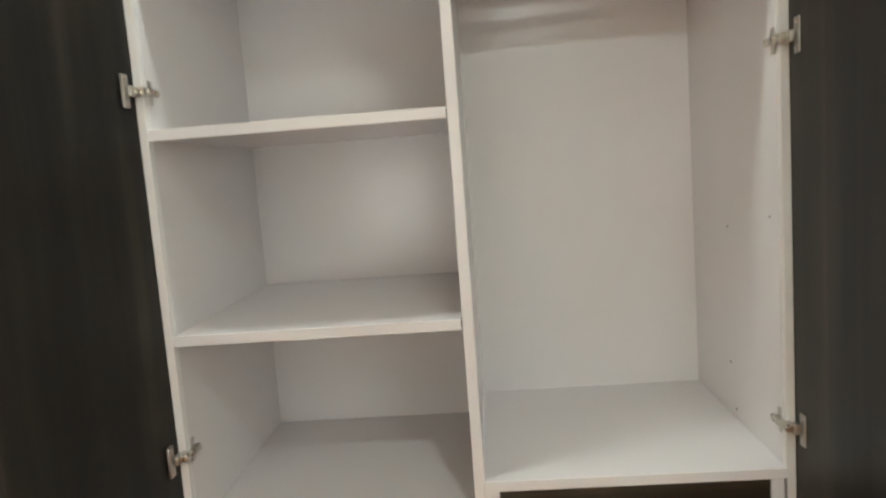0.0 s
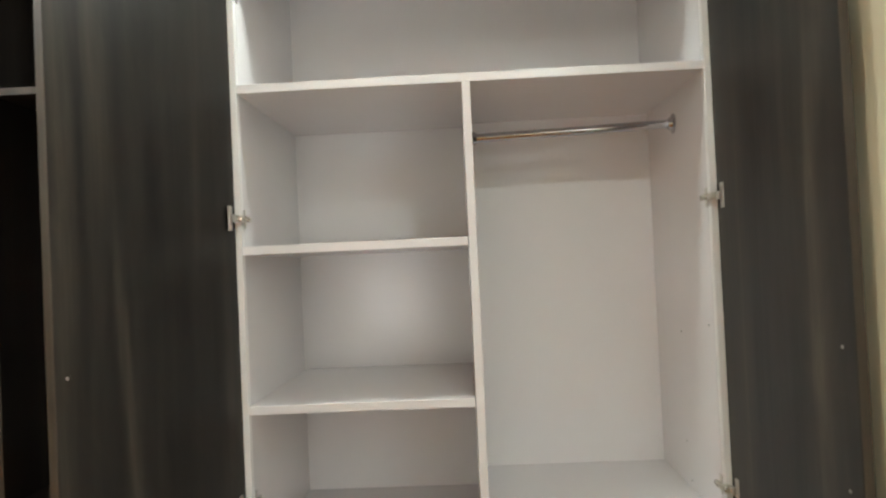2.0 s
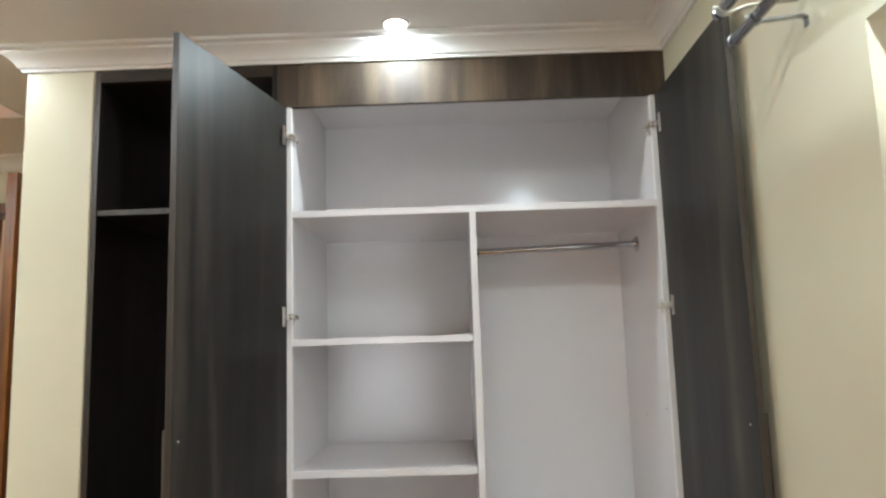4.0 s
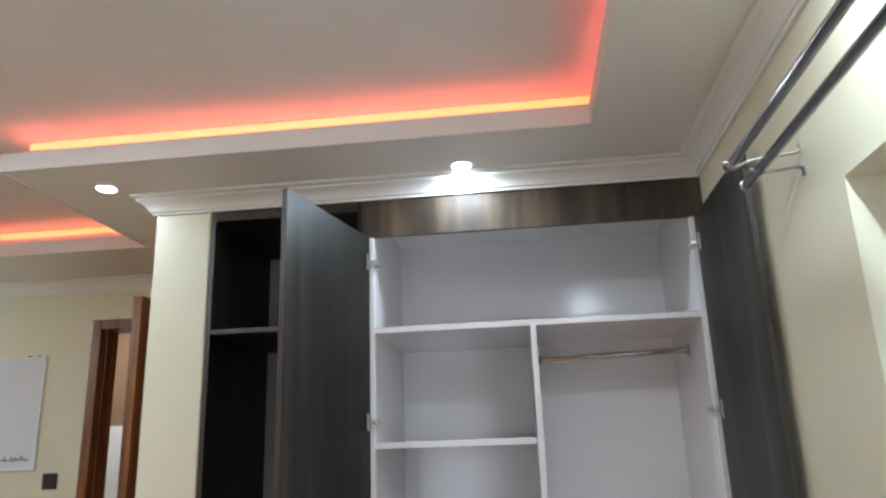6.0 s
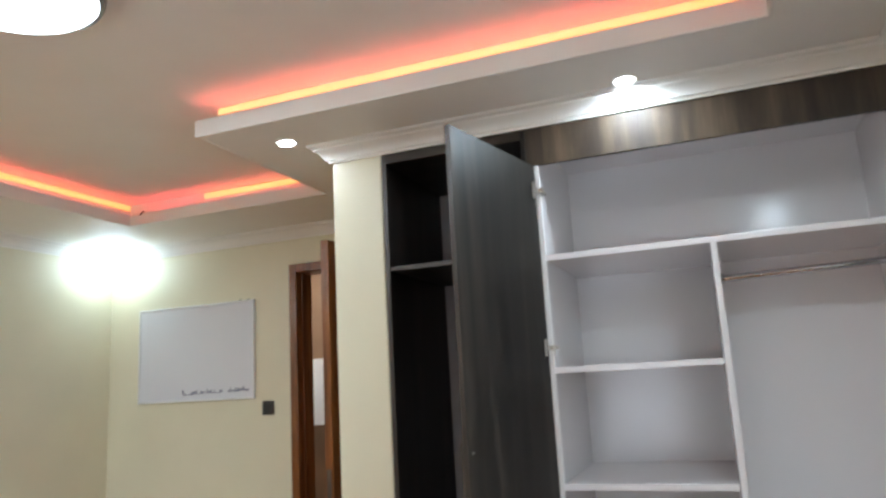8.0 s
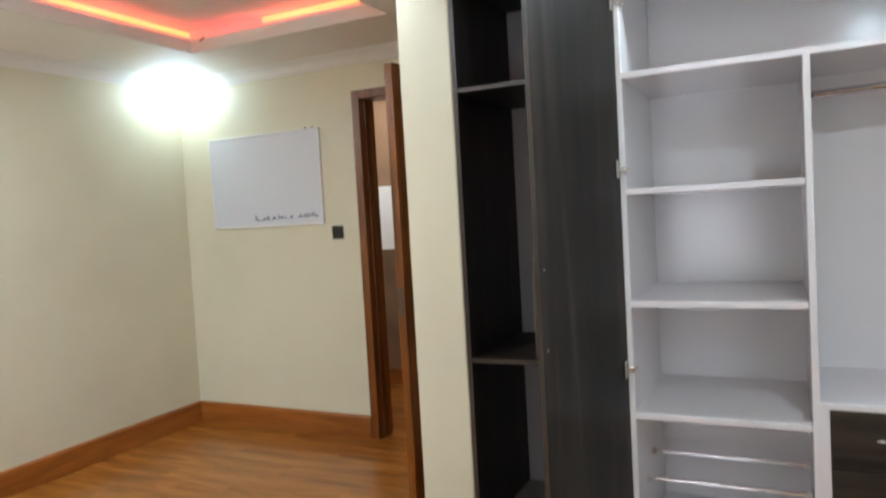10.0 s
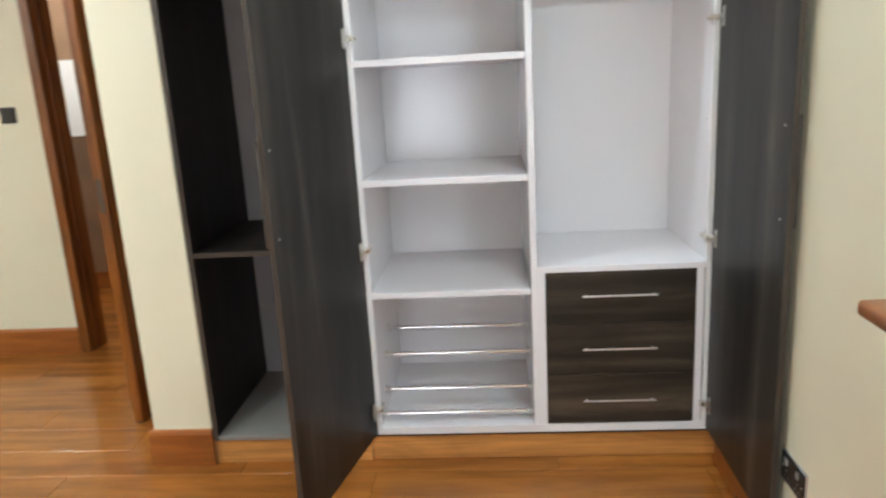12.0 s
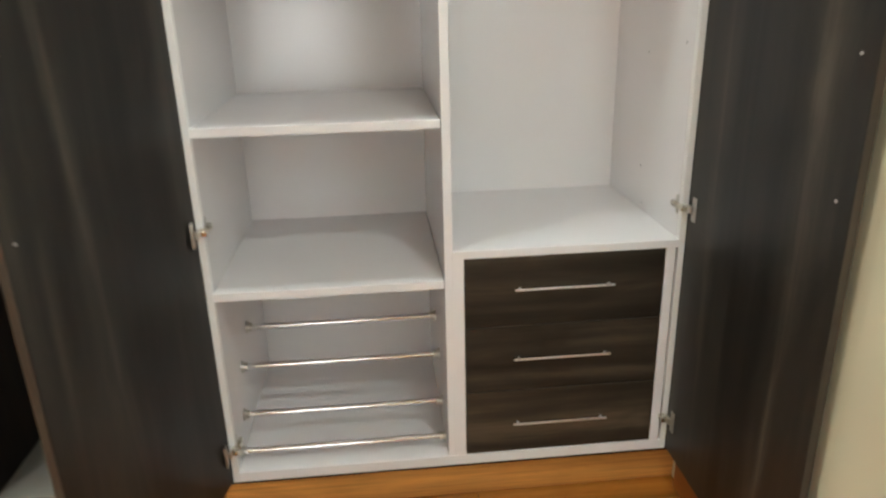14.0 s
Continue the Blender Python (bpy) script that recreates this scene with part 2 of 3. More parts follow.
def mesh_of(name, bm, mat, smooth=False):
    bmesh.ops.recalc_face_normals(bm, faces=bm.faces)
    me = bpy.data.meshes.new(name)
    bm.to_mesh(me)
    bm.free()
    me.materials.append(mat)
    if smooth:
        for p in me.polygons:
            p.use_smooth = True
        me.set_sharp_from_angle(angle=radians(35))
    return me


def part(name, bm, mat, parent, label="", smooth=False):
    ob = new(name, mesh_of(name, bm, mat, smooth))
    ob.parent = parent
    if label:
        ob["label"] = label
    return ob


def thing(name, place, label, category, group="", kind=""):
    ob = new(name)
    ob.empty_display_size = 0.1
    ob.location = place
    return tagged(ob, label, category, group, kind)


def structure(name, bm, mat, label, category, smooth=False):
    return tagged(new(name, mesh_of(name, bm, mat, smooth)), label, category, kind="structure")


# ---------------------------------------------------------------- the room
WT = 0.20
WN = 0.15                       # thickness of the wall with the door
bm = bmesh.new()
y0, y1, z0, z1 = WIN
add_box(bm, (XR, YS - WT, -0.1), (XR + WT, y0, 2.9))
add_box(bm, (XR, y1, -0.1), (XR + WT, 2.25, 2.9))
add_box(bm, (XR, y0, -0.1), (XR + WT, y1, z0))
add_box(bm, (XR, y0, z1), (XR + WT, y1, 2.9))
bmesh.ops.transform(bm, matrix=PIVOT, verts=bm.verts)
wall_east = structure("wall_east", bm, WALL, "cream painted plaster wall with a window opening", "wall")

bm = bmesh.new()
d0, d1, dz = DOOR
add_box(bm, (XL - WT, YB, -0.1), (d0 + 0.01, YB + WN, 2.9))
add_box(bm, (d1 - 0.01, YB, -0.1), (XW, YB + WN, 2.9))
add_box(bm, (d0 + 0.01, YB, dz - 0.01), (d1 - 0.01, YB + WN, 2.9))
structure("wall_north", bm, WALL, "cream painted plaster wall with a doorway", "wall")
structure("wall_stub", box((XC, YF, -0.1), (XW, YB, 2.9), 0.006), WALL, "cream painted wall end beside the wardrobe", "wall")
structure("wall_alcove", box((XW, 2.09, -0.1), (XR, 2.25, 2.9)), WALL, "plain wall behind the wardrobe", "wall")
structure("wall_west", box((XL - WT, YS, -0.1), (XL, YB, 2.9)), WALL, "cream painted plaster wall", "wall")
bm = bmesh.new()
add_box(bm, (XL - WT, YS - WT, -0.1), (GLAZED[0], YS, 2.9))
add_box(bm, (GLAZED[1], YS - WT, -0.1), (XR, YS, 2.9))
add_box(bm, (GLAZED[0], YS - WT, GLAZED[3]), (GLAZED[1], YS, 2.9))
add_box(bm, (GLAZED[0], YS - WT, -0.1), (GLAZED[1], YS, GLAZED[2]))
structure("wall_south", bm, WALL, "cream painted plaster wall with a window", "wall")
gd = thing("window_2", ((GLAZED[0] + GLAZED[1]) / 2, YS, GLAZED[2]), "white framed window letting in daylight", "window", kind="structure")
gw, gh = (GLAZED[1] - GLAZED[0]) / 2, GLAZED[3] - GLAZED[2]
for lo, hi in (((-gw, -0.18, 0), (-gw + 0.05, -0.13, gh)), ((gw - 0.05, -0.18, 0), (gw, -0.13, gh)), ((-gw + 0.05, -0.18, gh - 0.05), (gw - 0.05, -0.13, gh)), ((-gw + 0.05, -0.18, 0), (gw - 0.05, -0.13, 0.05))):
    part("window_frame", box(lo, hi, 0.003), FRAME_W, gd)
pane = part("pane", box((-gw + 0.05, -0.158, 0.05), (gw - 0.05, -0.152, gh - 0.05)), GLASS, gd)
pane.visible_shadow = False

# lower ceiling with an L-shaped recess, and the raised ceiling above it
COVE = 0.12
bm = bmesh.new()
r = RECESS
add_box(bm, (r[0][0], r[5][1], ZC), (XR, r[0][1], ZC + 0.02))
add_box(bm, (r[1][0], r[0][1], ZC), (XR, YF + 0.0, ZC + 0.02))
add_box(bm, (r[1][0], YF, ZC), (XW, YB, ZC + 0.02))
add_box(bm, (XL, r[2][1], ZC), (r[1][0], YB, ZC + 0.02))
add_box(bm, (XL, r[5][1], ZC), (r[3][0], r[2][1], ZC + 0.02))
add_box(bm, (XL, YS, ZC), (XR, r[5][1], ZC + 0.02))
add_box(bm, (XL, YS, ZU), (XR, YB, ZU + 0.03))
add_sweep(bm, RECESS, [(-COVE, ZC + 0.02), (-COVE, ZU), (-COVE - 0.02, ZU), (-COVE - 0.02, ZC + 0.02)])
ceiling = structure("ceiling", bm, CEIL, "white dropped ceiling with a lit cove recess", "ceiling")
bm = add_sweep(bmesh.new(), RECESS, [(-0.0, ZC - 0.003), (0.003, ZC), (0.003, ZC + 0.065), (0.0, ZC + 0.068), (-0.014, ZC + 0.068), (-0.014, ZC + 0.0205), (-0.010, ZC - 0.003)])
structure("trim_ceiling_lip", bm, GYPSUM, "white gypsum lip round the ceiling recess", "ceiling trim")

OUTLINE = [(XR, YF), (XC, YF), (XC, YB), (XL, YB), (XL, YS), (XS, YS)]
zb, zt = ZC - 0.075, ZC
CORNICE = [(0, zb), (0.010, zb), (0.012, zb + 0.010), (0.020, zb + 0.012), (0.026, zb + 0.024), (0.040, zb + 0.040), (0.056, zb + 0.049),
           (0.060, zb + 0.051), (0.061, zb + 0.058), (0.070, zb + 0.060), (0.078, zb + 0.066), (0.080, zt - 0.002), (0, zt - 0.002)]
structure("trim_cornice", add_sweep(bmesh.new(), OUTLINE, CORNICE), GYPSUM, "white moulded plaster cornice", "cornice", True)

# LED strips lying in the cove
led = thing("led_strip", (-1.5, 0, ZC + 0.025), "orange red LED light strip in the ceiling cove", "light strip")
o = 0.018
pts = [(RECESS[0][0] + o, RECESS[0][1] + o), (RECESS[1][0] + o, RECESS[1][1] + o), (RECESS[2][0] + o, RECESS[2][1] + o),
       (RECESS[3][0] - o, RECESS[3][1] + o), (RECESS[4][0] - o, RECESS[4][1] - o), (RECESS[5][0] + o, RECESS[5][1] - o)]
for (ax, ay), (bx, by) in zip(pts, pts[1:] + pts[:1]):
    lo, hi = (min(ax, bx) - 0.002, min(ay, by) - 0.002), (max(ax, bx) + 0.002, max(ay, by) + 0.002)
    part("strip", box((lo[0] + 1.494, lo[1] - 0.006, 0.034), (hi[0] + 1.506, hi[1] + 0.006, 0.037)), LED, led)
o2 = COVE - o - 0.003                # an added glowing band stands for the yellow light on the cove wall
for (ax, ay), (bx, by), (sx, sy) in zip(pts, pts[1:], ((0, 1), (1, 0), (0, 1), (-1, 0), (0, -1))):
    if (sx, sy) == (1, 0):
        continue                     # no band on the short step of the cove
    ax, ay, bx, by = ax + sx * o2, ay + sy * o2, bx + sx * o2, by + sy * o2
    lo, hi = (min(ax, bx) - 0.001, min(ay, by) - 0.001), (max(ax, bx) + 0.001, max(ay, by) + 0.001)
    x0 = -2.80 if ay == by and ay > 1.5 else lo[0]      # the band's far run stops half a metre short
    y1_ = hi[1] + 0.09 if sx < 0 else hi[1]
    part("amber_band", box((x0 + 1.5, lo[1], 0.106), (hi[0] + 1.5, y1_, 0.132)), AMBER, led, "glowing amber band standing for yellow light on the cove wall")
part("cable_end", add_tube(bmesh.new(), (-3.19 + 1.5, 2.035, 0.03), (-3.15 + 1.5, 2.028, 0.05), 0.004, 8), BLACK, led, "loose dark cable end")

# downlights
# downlights, the last three of them added unseen
for dx, dy in DOWNLIGHTS:
    dl = thing("downlight", (dx, dy, ZC), "small round white recessed downlight, lit; three of the seven added unseen", "downlight", "downlights in the dropped ceiling")
    part("bezel", add_lathe(bmesh.new(), [(0.034, -0.001), (0.036, -0.006), (0.043, -0.006), (0.047, -0.002), (0.047, 0.0)], (0, 0, 0), 32), GYPSUM, dl, smooth=True)
    part("diffuser", add_lathe(bmesh.new(), [(0.0335, -0.0015), (0.0335, -0.0075), (0.028, -0.009), (0.015, -0.010)], (0, 0, 0), 32), LED_DOT, dl, "glowing diffuser", True)

cl = thing("ceiling_lamp", (*CEILING_LAMP, ZU), "large round flush ceiling lamp, lit white", "ceiling lamp")
part("base", add_lathe(bmesh.new(), [(0.2, 0.0), (0.25, 0.0), (0.256, -0.010), (0.255, -0.036), (0.250, -0.046), (0.238, -0.048), (0.236, -0.034), (0.2, -0.034)], (0, 0, 0), 56), ROD_METAL, cl, "silver rim", True)
part("diffuser", add_lathe(bmesh.new(), [(0.234, -0.035), (0.234, -0.048), (0.222, -0.06), (0.18, -0.068), (0.08, -0.072)], (0, 0, 0), 56), PANEL, cl, "glowing white diffuser", True)

gl_ob = thing("pendant_lamp", (GLOBE[0], GLOBE[1], ZC), "round white glass lamp glowing in the ceiling corner", "lamp")
part("canopy", add_lathe(bmesh.new(), [(0.05, 0), (0.05, -0.012), (0.02, -0.022), (0.012, -0.03), (0.012, -0.05)], (0, 0, 0), 28), GYPSUM, gl_ob, smooth=True)
dz0 = GLOBE[2] - ZC
part("globe", add_lathe(bmesh.new(), [(0.14 * math.sin(math.pi * k / 16) + 0.001, dz0 + 0.098 * math.cos(math.pi * k / 16)) for k in range(17)], (0, 0, 0), 40), GLOBE_GLOW, gl_ob, "glowing white glass globe", True)

# skirting boards
SK = [(0, 0.002), (0.016, 0.002), (0.016, 0.135), (0.011, 0.148), (0.004, 0.153), (0, 0.153)]
sk = thing("baseboard", (0, 0, 0), "red-brown varnished wooden skirting board along the walls", "skirting", kind="structure")
for path, mat in (([(d0, YB), (XL, YB)], SKIRT_X), ([(XL, YB - 0.016), (XL, YS)], SKIRT_Y), ([(XL + 0.016, YS), (XS, YS)], SKIRT_X),
                  ([(XS, YS + 0.016), ((PIVOT @ Vector((XR, 1.37, 0))).x, 1.37)], SKIRT_Y), ([(XC, YF + 0.004), (XC, YB)], SKIRT_Y), ([(XW + 0.002, YF), (XC - 0.016, YF)], SKIRT_X)):
    part("board", add_sweep(bmesh.new(), path, SK, False), mat, sk)

# window in the right wall
win = thing("window_1", (XR, (y0 + y1) / 2, z0), "white framed window with bright daylight behind it", "window", kind="structure")
win.matrix_world = PIVOT @ Matrix.Translation(win.location)
hy = (y1 - y0) / 2
hz = z1 - z0
part("window_frame", box((0.14, -hy, 0.03), (0.19, -hy + 0.05, hz), 0.004), FRAME_W, win)
part("window_frame", box((0.14, hy - 0.05, 0.03), (0.19, hy, hz), 0.004), FRAME_W, win)
part("window_frame", box((0.14, -hy + 0.05, hz - 0.05), (0.19, hy - 0.05, hz), 0.004), FRAME_W, win)
part("window_frame", box((0.14, -hy + 0.05, 0.03), (0.19, hy - 0.05, 0.08), 0.004), FRAME_W, win)
part("mullion", box((0.145, -0.025, 0.08), (0.185, 0.025, hz - 0.05), 0.004), FRAME_W, win)
for a, b in ((-hy + 0.05, -0.025), (0.025, hy - 0.05)):
    pane = part("pane", box((0.163, a, 0.08), (0.169, b, hz - 0.05)), GLASS, win)
    pane.visible_shadow = False
part("window_sill", box((-0.082, -hy - 0.08, -0.026), (-0.001, hy + 0.044, 0.008), 0.010, 3), SILL, win, "red-brown wooden sill nosing", True)
part("window_sill", box((-0.001, -hy + 0.001, 0.0005), (0.14, hy - 0.001, 0.0075)), SILL, win, "red-brown wooden sill board")
tagged(new("backdrop", mesh_of("backdrop", box((6.0, -14, -4), (6.1, 12, 9)), OUTSIDE)), "pale bright daylight beyond the window", "backdrop", kind="structure")

# door in the back wall, standing open
df = thing("door_1", ((d0 + d1) / 2, YB, 0), "red-brown varnished wooden door standing open into the room", "door", kind="structure")
w = (d1 - d0) / 2
for s in (-1, 1):
    a, b = sorted((s * w, s * (w - 0.055)))
    part("door_jamb", box((a, -0.012, 0), (b, WN + 0.01, dz), 0.004), REDWOOD, df)
    a, b = sorted((s * (w - 0.055), s * (w - 0.062)))
    part("door_stop", box((a, 0.05, 0), (b, WN + 0.01, dz - 0.055), 0.002), REDWOOD, df)
part("door_head", box((-w + 0.055, -0.012, dz - 0.055), (w - 0.055, WN + 0.01, dz), 0.004), REDWOOD, df)
leaf = part("door_leaf", box((-0.022, -0.875, 0.01), (0.022, 0, 2.17), 0.003), REDWOOD, df)
leaf.location = (w - 0.085, -0.04, 0)
leaf.rotation_euler = (0, 0, radians(-6.7))
part("lock_plate", box((-0.012, -0.8785, 0.96), (0.012, -0.8755, 1.10), 0.001), HANDLE_DARK, leaf, "dark metal lock plate")
for s in (-1, 1):
    bm = add_tube(bmesh.new(), (s * 0.022, -0.79, 1.04), (s * 0.06, -0.79, 1.04), 0.011)
    add_box(bm, (min(s * 0.052, s * 0.066), -0.80, 1.03), (max(s * 0.052, s * 0.066), -0.67, 1.05), 0.005)
    part("door_handle", bm, BLACK, leaf, "dark lever handle", True)

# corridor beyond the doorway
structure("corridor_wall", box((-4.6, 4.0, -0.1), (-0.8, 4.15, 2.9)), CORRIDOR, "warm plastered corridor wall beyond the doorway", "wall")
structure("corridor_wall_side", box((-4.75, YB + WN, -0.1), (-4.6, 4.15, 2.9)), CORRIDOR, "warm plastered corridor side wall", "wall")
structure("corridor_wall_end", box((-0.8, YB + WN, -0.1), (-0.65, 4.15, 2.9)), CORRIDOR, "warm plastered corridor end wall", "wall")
structure("corridor_ceiling", box((-4.6, YB + WN, 2.6), (-0.8, 4.0, 2.65)), CEIL, "plain white corridor ceiling", "ceiling")
structure("corridor_floor", box((-4.6, YB + 0.002, -0.05), (-0.8, 4.0, 0.0)), FLOOR, "brown wooden corridor floor", "floor")
structure("baseboard_corridor", box((-4.6, 3.984, 0.001), (-0.8, 4.0, 0.13), 0.003), SKIRT_X, "red-brown wooden skirting in the corridor", "skirting")
# no fixture known here: an added lamp brightens the corridor and its sheet
lamp("corridor_fill_light", "DISK", (-2.9, 3.4, 2.58), (0, 0, 0), 20, (1.0, 0.93, 0.85), 0.25)
no = thing("notice_sheet", (-3.1, 3.997, 1.16), "white paper sheet fixed to the corridor wall", "paper")
part("sheet", box((-0.2, -0.003, 0), (0.2, 0, 0.54)), PAPER, no)

# whiteboard
wb = thing("whiteboard", (-3.28, YB, 1.42), "wall-hung whiteboard with thin aluminium frame and faint writing", "whiteboard")
hw, hh = 0.475, 0.635
part("panel", box((-hw + 0.008, -0.012, 0.008), (hw - 0.008, -0.002, hh - 0.008)), BOARD, wb, "glossy white writing surface")
for lo, hi in (((-hw, -0.018, 0), (hw, 0, 0.012)), ((-hw, -0.018, hh - 0.012), (hw, 0, hh)), ((-hw, -0.018, 0.012), (-hw + 0.012, 0, hh - 0.012)), ((hw - 0.012, -0.018, 0.012), (hw, 0, hh - 0.012))):
    part("frame_bar", box(lo, hi, 0.002), FRAME_W, wb)
rng = random.Random(5)
x = -0.10
while x < 0.43:
    wlen = rng.uniform(0.004, 0.016)
    low = 0.040 + 0.012 * (x + 0.1) + rng.uniform(0.0, 0.008)
    hgt = rng.uniform(0.004, 0.016) if rng.random() < 0.75 else rng.uniform(0.018, 0.034)
    if abs(x - 0.24) > 0.02:
        part("ink_bar", box((x, -0.0135, low), (min(x + wlen, 0.44), -0.0122, low + hgt)), INK, wb)
    x += wlen + rng.uniform(-0.001, 0.006)
for cx in (0.37, 0.43):
    part("clip", box((cx - 0.006, -0.021, hh - 0.003), (cx + 0.006, -0.002, hh + 0.006), 0.002), ROD_METAL, wb)

# switch beside the door and socket on the right wall
sw = thing("light_switch", (-2.708, YB, 1.358), "dark square light switch on the cream wall", "switch")
part("plate", box((-0.043, -0.010, -0.043), (0.043, 0, 0.043), 0.004), BLACK, sw)
part("rocker", box((-0.028, -0.014, -0.028), (0.028, -0.009, 0.028), 0.003), BLACK, sw)
so = thing("wall_socket", (XR, 0.732, 0.328), "dark brown double wall socket with silver rim and small rockers", "socket")
so.matrix_world = PIVOT @ Matrix.Translation(so.location)
part("rim", box((-0.005, -0.075, -0.044), (0, 0.075, 0.044), 0.002), ALU, so, "thin silver rim")
part("plate", box((-0.010, -0.072, -0.041), (-0.005, 0.072, 0.041), 0.003), BLACK, so)
for cy in (-0.035, 0.035):
    part("rocker", box((-0.0145, cy - 0.008, 0.012), (-0.010, cy + 0.008, 0.032), 0.002), SWITCH_W, so)
    for px, pz, hw_, hh_ in ((0, -0.004, 0.002, 0.004), (-0.011, -0.022, 0.0035, 0.002), (0.011, -0.022, 0.0035, 0.002)):
        part("slot", box((-0.0108, cy + px - hw_, pz - hh_), (-0.0098, cy + px + hw_, pz + hh_)), SWITCH_W, so)
    part("screw", add_tube(bmesh.new(), (-0.0118, cy * 1.75, 0), (-0.0095, cy * 1.75, 0), 0.0035, 12), SCREW, so)

# double curtain rod over the window
cr = thing("curtain_rod", (XR, 0.48, 2.12), "bare double metal curtain rod on wall brackets", "curtain rod")
cr.matrix_world = PIVOT @ Matrix.Translation(cr.location)
L0 = -2.25
RODS = ((-0.16, -0.006, 0.022), (-0.10, -0.028, 0.11))
for rx, rz, ry in RODS:
    part("rod", add_tube(bmesh.new(), (rx, L0, rz), (rx, ry, rz), 0.012, 24), ROD_METAL, cr, smooth=True)
    part("end_cap", add_lathe(bmesh.new(), [(0.010, 0), (0.0155, 0.001), (0.0155, 0.012), (0.010, 0.014)], (0, 0, 0), 20), ROD_METAL, cr, smooth=True).matrix_local = pose(rx, ry - 0.004, rz, -90, 0, 0)
def add_strap(bm, line, y0, y1, t=0.003):
    """A bent flat metal strap: line is a list of (x, z), the strap lies between y0 and y1."""
    pts = [Vector((x, z)) for x, z in line]
    rings = []
    for i, p in enumerate(pts):
        way = (pts[min(i + 1, len(pts) - 1)] - pts[max(i - 1, 0)]).normalized()
        side = Vector((-way.y, way.x)) * t / 2
        rings.append([bm.verts.new((q.x, y, q.y)) for q, y in ((p - side, y0), (p - side, y1), (p + side, y1), (p + side, y0))])
    for a_, b_ in zip(rings, rings[1:]):
        for j in range(4):
            bm.faces.new((a_[j], a_[(j + 1) % 4], b_[(j + 1) % 4], b_[j]))
    bm.faces.new(rings[0][::-1])
    bm.faces.new(rings[-1])
    return bm


def hook(cx, cz, r, start, end):
    return [(cx + r * math.cos(radians(a)), cz + r * math.sin(radians(a))) for a in range(start, end - 1, -20)]


(ax_, az_, _), (bx_, bz_, _) = RODS
for by in (0.0, -1.05, -2.1):
    bracket = part("bracket", add_strap(bmesh.new(), [(-0.002, 0.038), (-0.002, 0.012), (-0.012, 0.006)] + [(bx_ + 0.02, 0.0), (bx_ - 0.018, -0.006)] + hook(ax_, az_, 0.0145, 300, 170), by - 0.009, by + 0.009), STEEL, cr)
    part("brace", add_strap(bmesh.new(), [(-0.002, -0.052), (-0.002, -0.034), (-0.012, -0.030)] + hook(bx_, bz_, 0.0145, 320, 150), by - 0.008, by + 0.008), ROD_METAL, bracket)
    for (rx, rz, _) in RODS:
        part("screw", add_tube(bmesh.new(), (rx - 0.024, by, rz), (rx - 0.012, by, rz), 0.0042, 12), SCREW, bracket, smooth=True)
    part("wall_screw", add_tube(bmesh.new(), (-0.0065, by, 0.027), (-0.003, by, 0.027), 0.004, 12), SCREW, bracket, smooth=True)

# ---------------------------------------------------------------- the white wardrobe (y counted from its front)
wd = thing("wardrobe", (0, YF, 0), "built-in wardrobe with white interior and two open dark wood doors", "wardrobe")
DEP = 0.622
xi, xo = 0.595, 0.612
ZB, ZT = 0.112, 2.262
ZTS = 1.902
ZTOP = 2.385                     # underside of the top board, above the fascia's lower edge
T = 0.022
part("side_panel", box((-xo, 0.019, ZB), (-xi, DEP, ZTOP + 0.02), 0.0012), WHITE, wd)
part("side_panel", box((xi, 0.019, ZB), (xo, DEP, ZTOP + 0.02), 0.0012), WHITE, wd)
for sx in (-1, 1):
    part("front_edge", box((min(sx * xi, sx * xo), 0, ZB), (max(sx * xi, sx * xo), 0.0185, ZT + 0.003), 0.0012), WHITE_EDGE, wd, "white edge band of the side panel")
part("base_panel", box((-xi, 0, ZB), (xi, DEP, ZB + 0.03), 0.0012), WHITE, wd)
part("top_panel", box((-xi, 0.019, ZTOP), (xi, DEP, ZTOP + 0.02), 0.0012), WHITE, wd, "white top board behind the fascia")
part("back_panel", box((-xo, DEP, ZB), (xo, DEP + 0.008, ZTOP + 0.02)), WHITE, wd)
part("back_panel", box((0.004, 0.560, 0.754), (xi, 0.568, ZTS - 0.011)), WHITE, wd)
part("shelf", box((-xi, 0.002, ZTS - 0.011), (xi, DEP, ZTS + 0.011), 0.0012), WHITE, wd)
part("divider", box((-0.0155, 0.002, ZB + 0.03), (0.006, DEP, ZTS - 0.011), 0.0012), WHITE, wd)
for z in (1.485, 1.076, 0.664):
    part("shelf", box((-xi, 0.002, z - 0.011), (-0.018, DEP, z + 0.011), 0.0012), WHITE, wd)
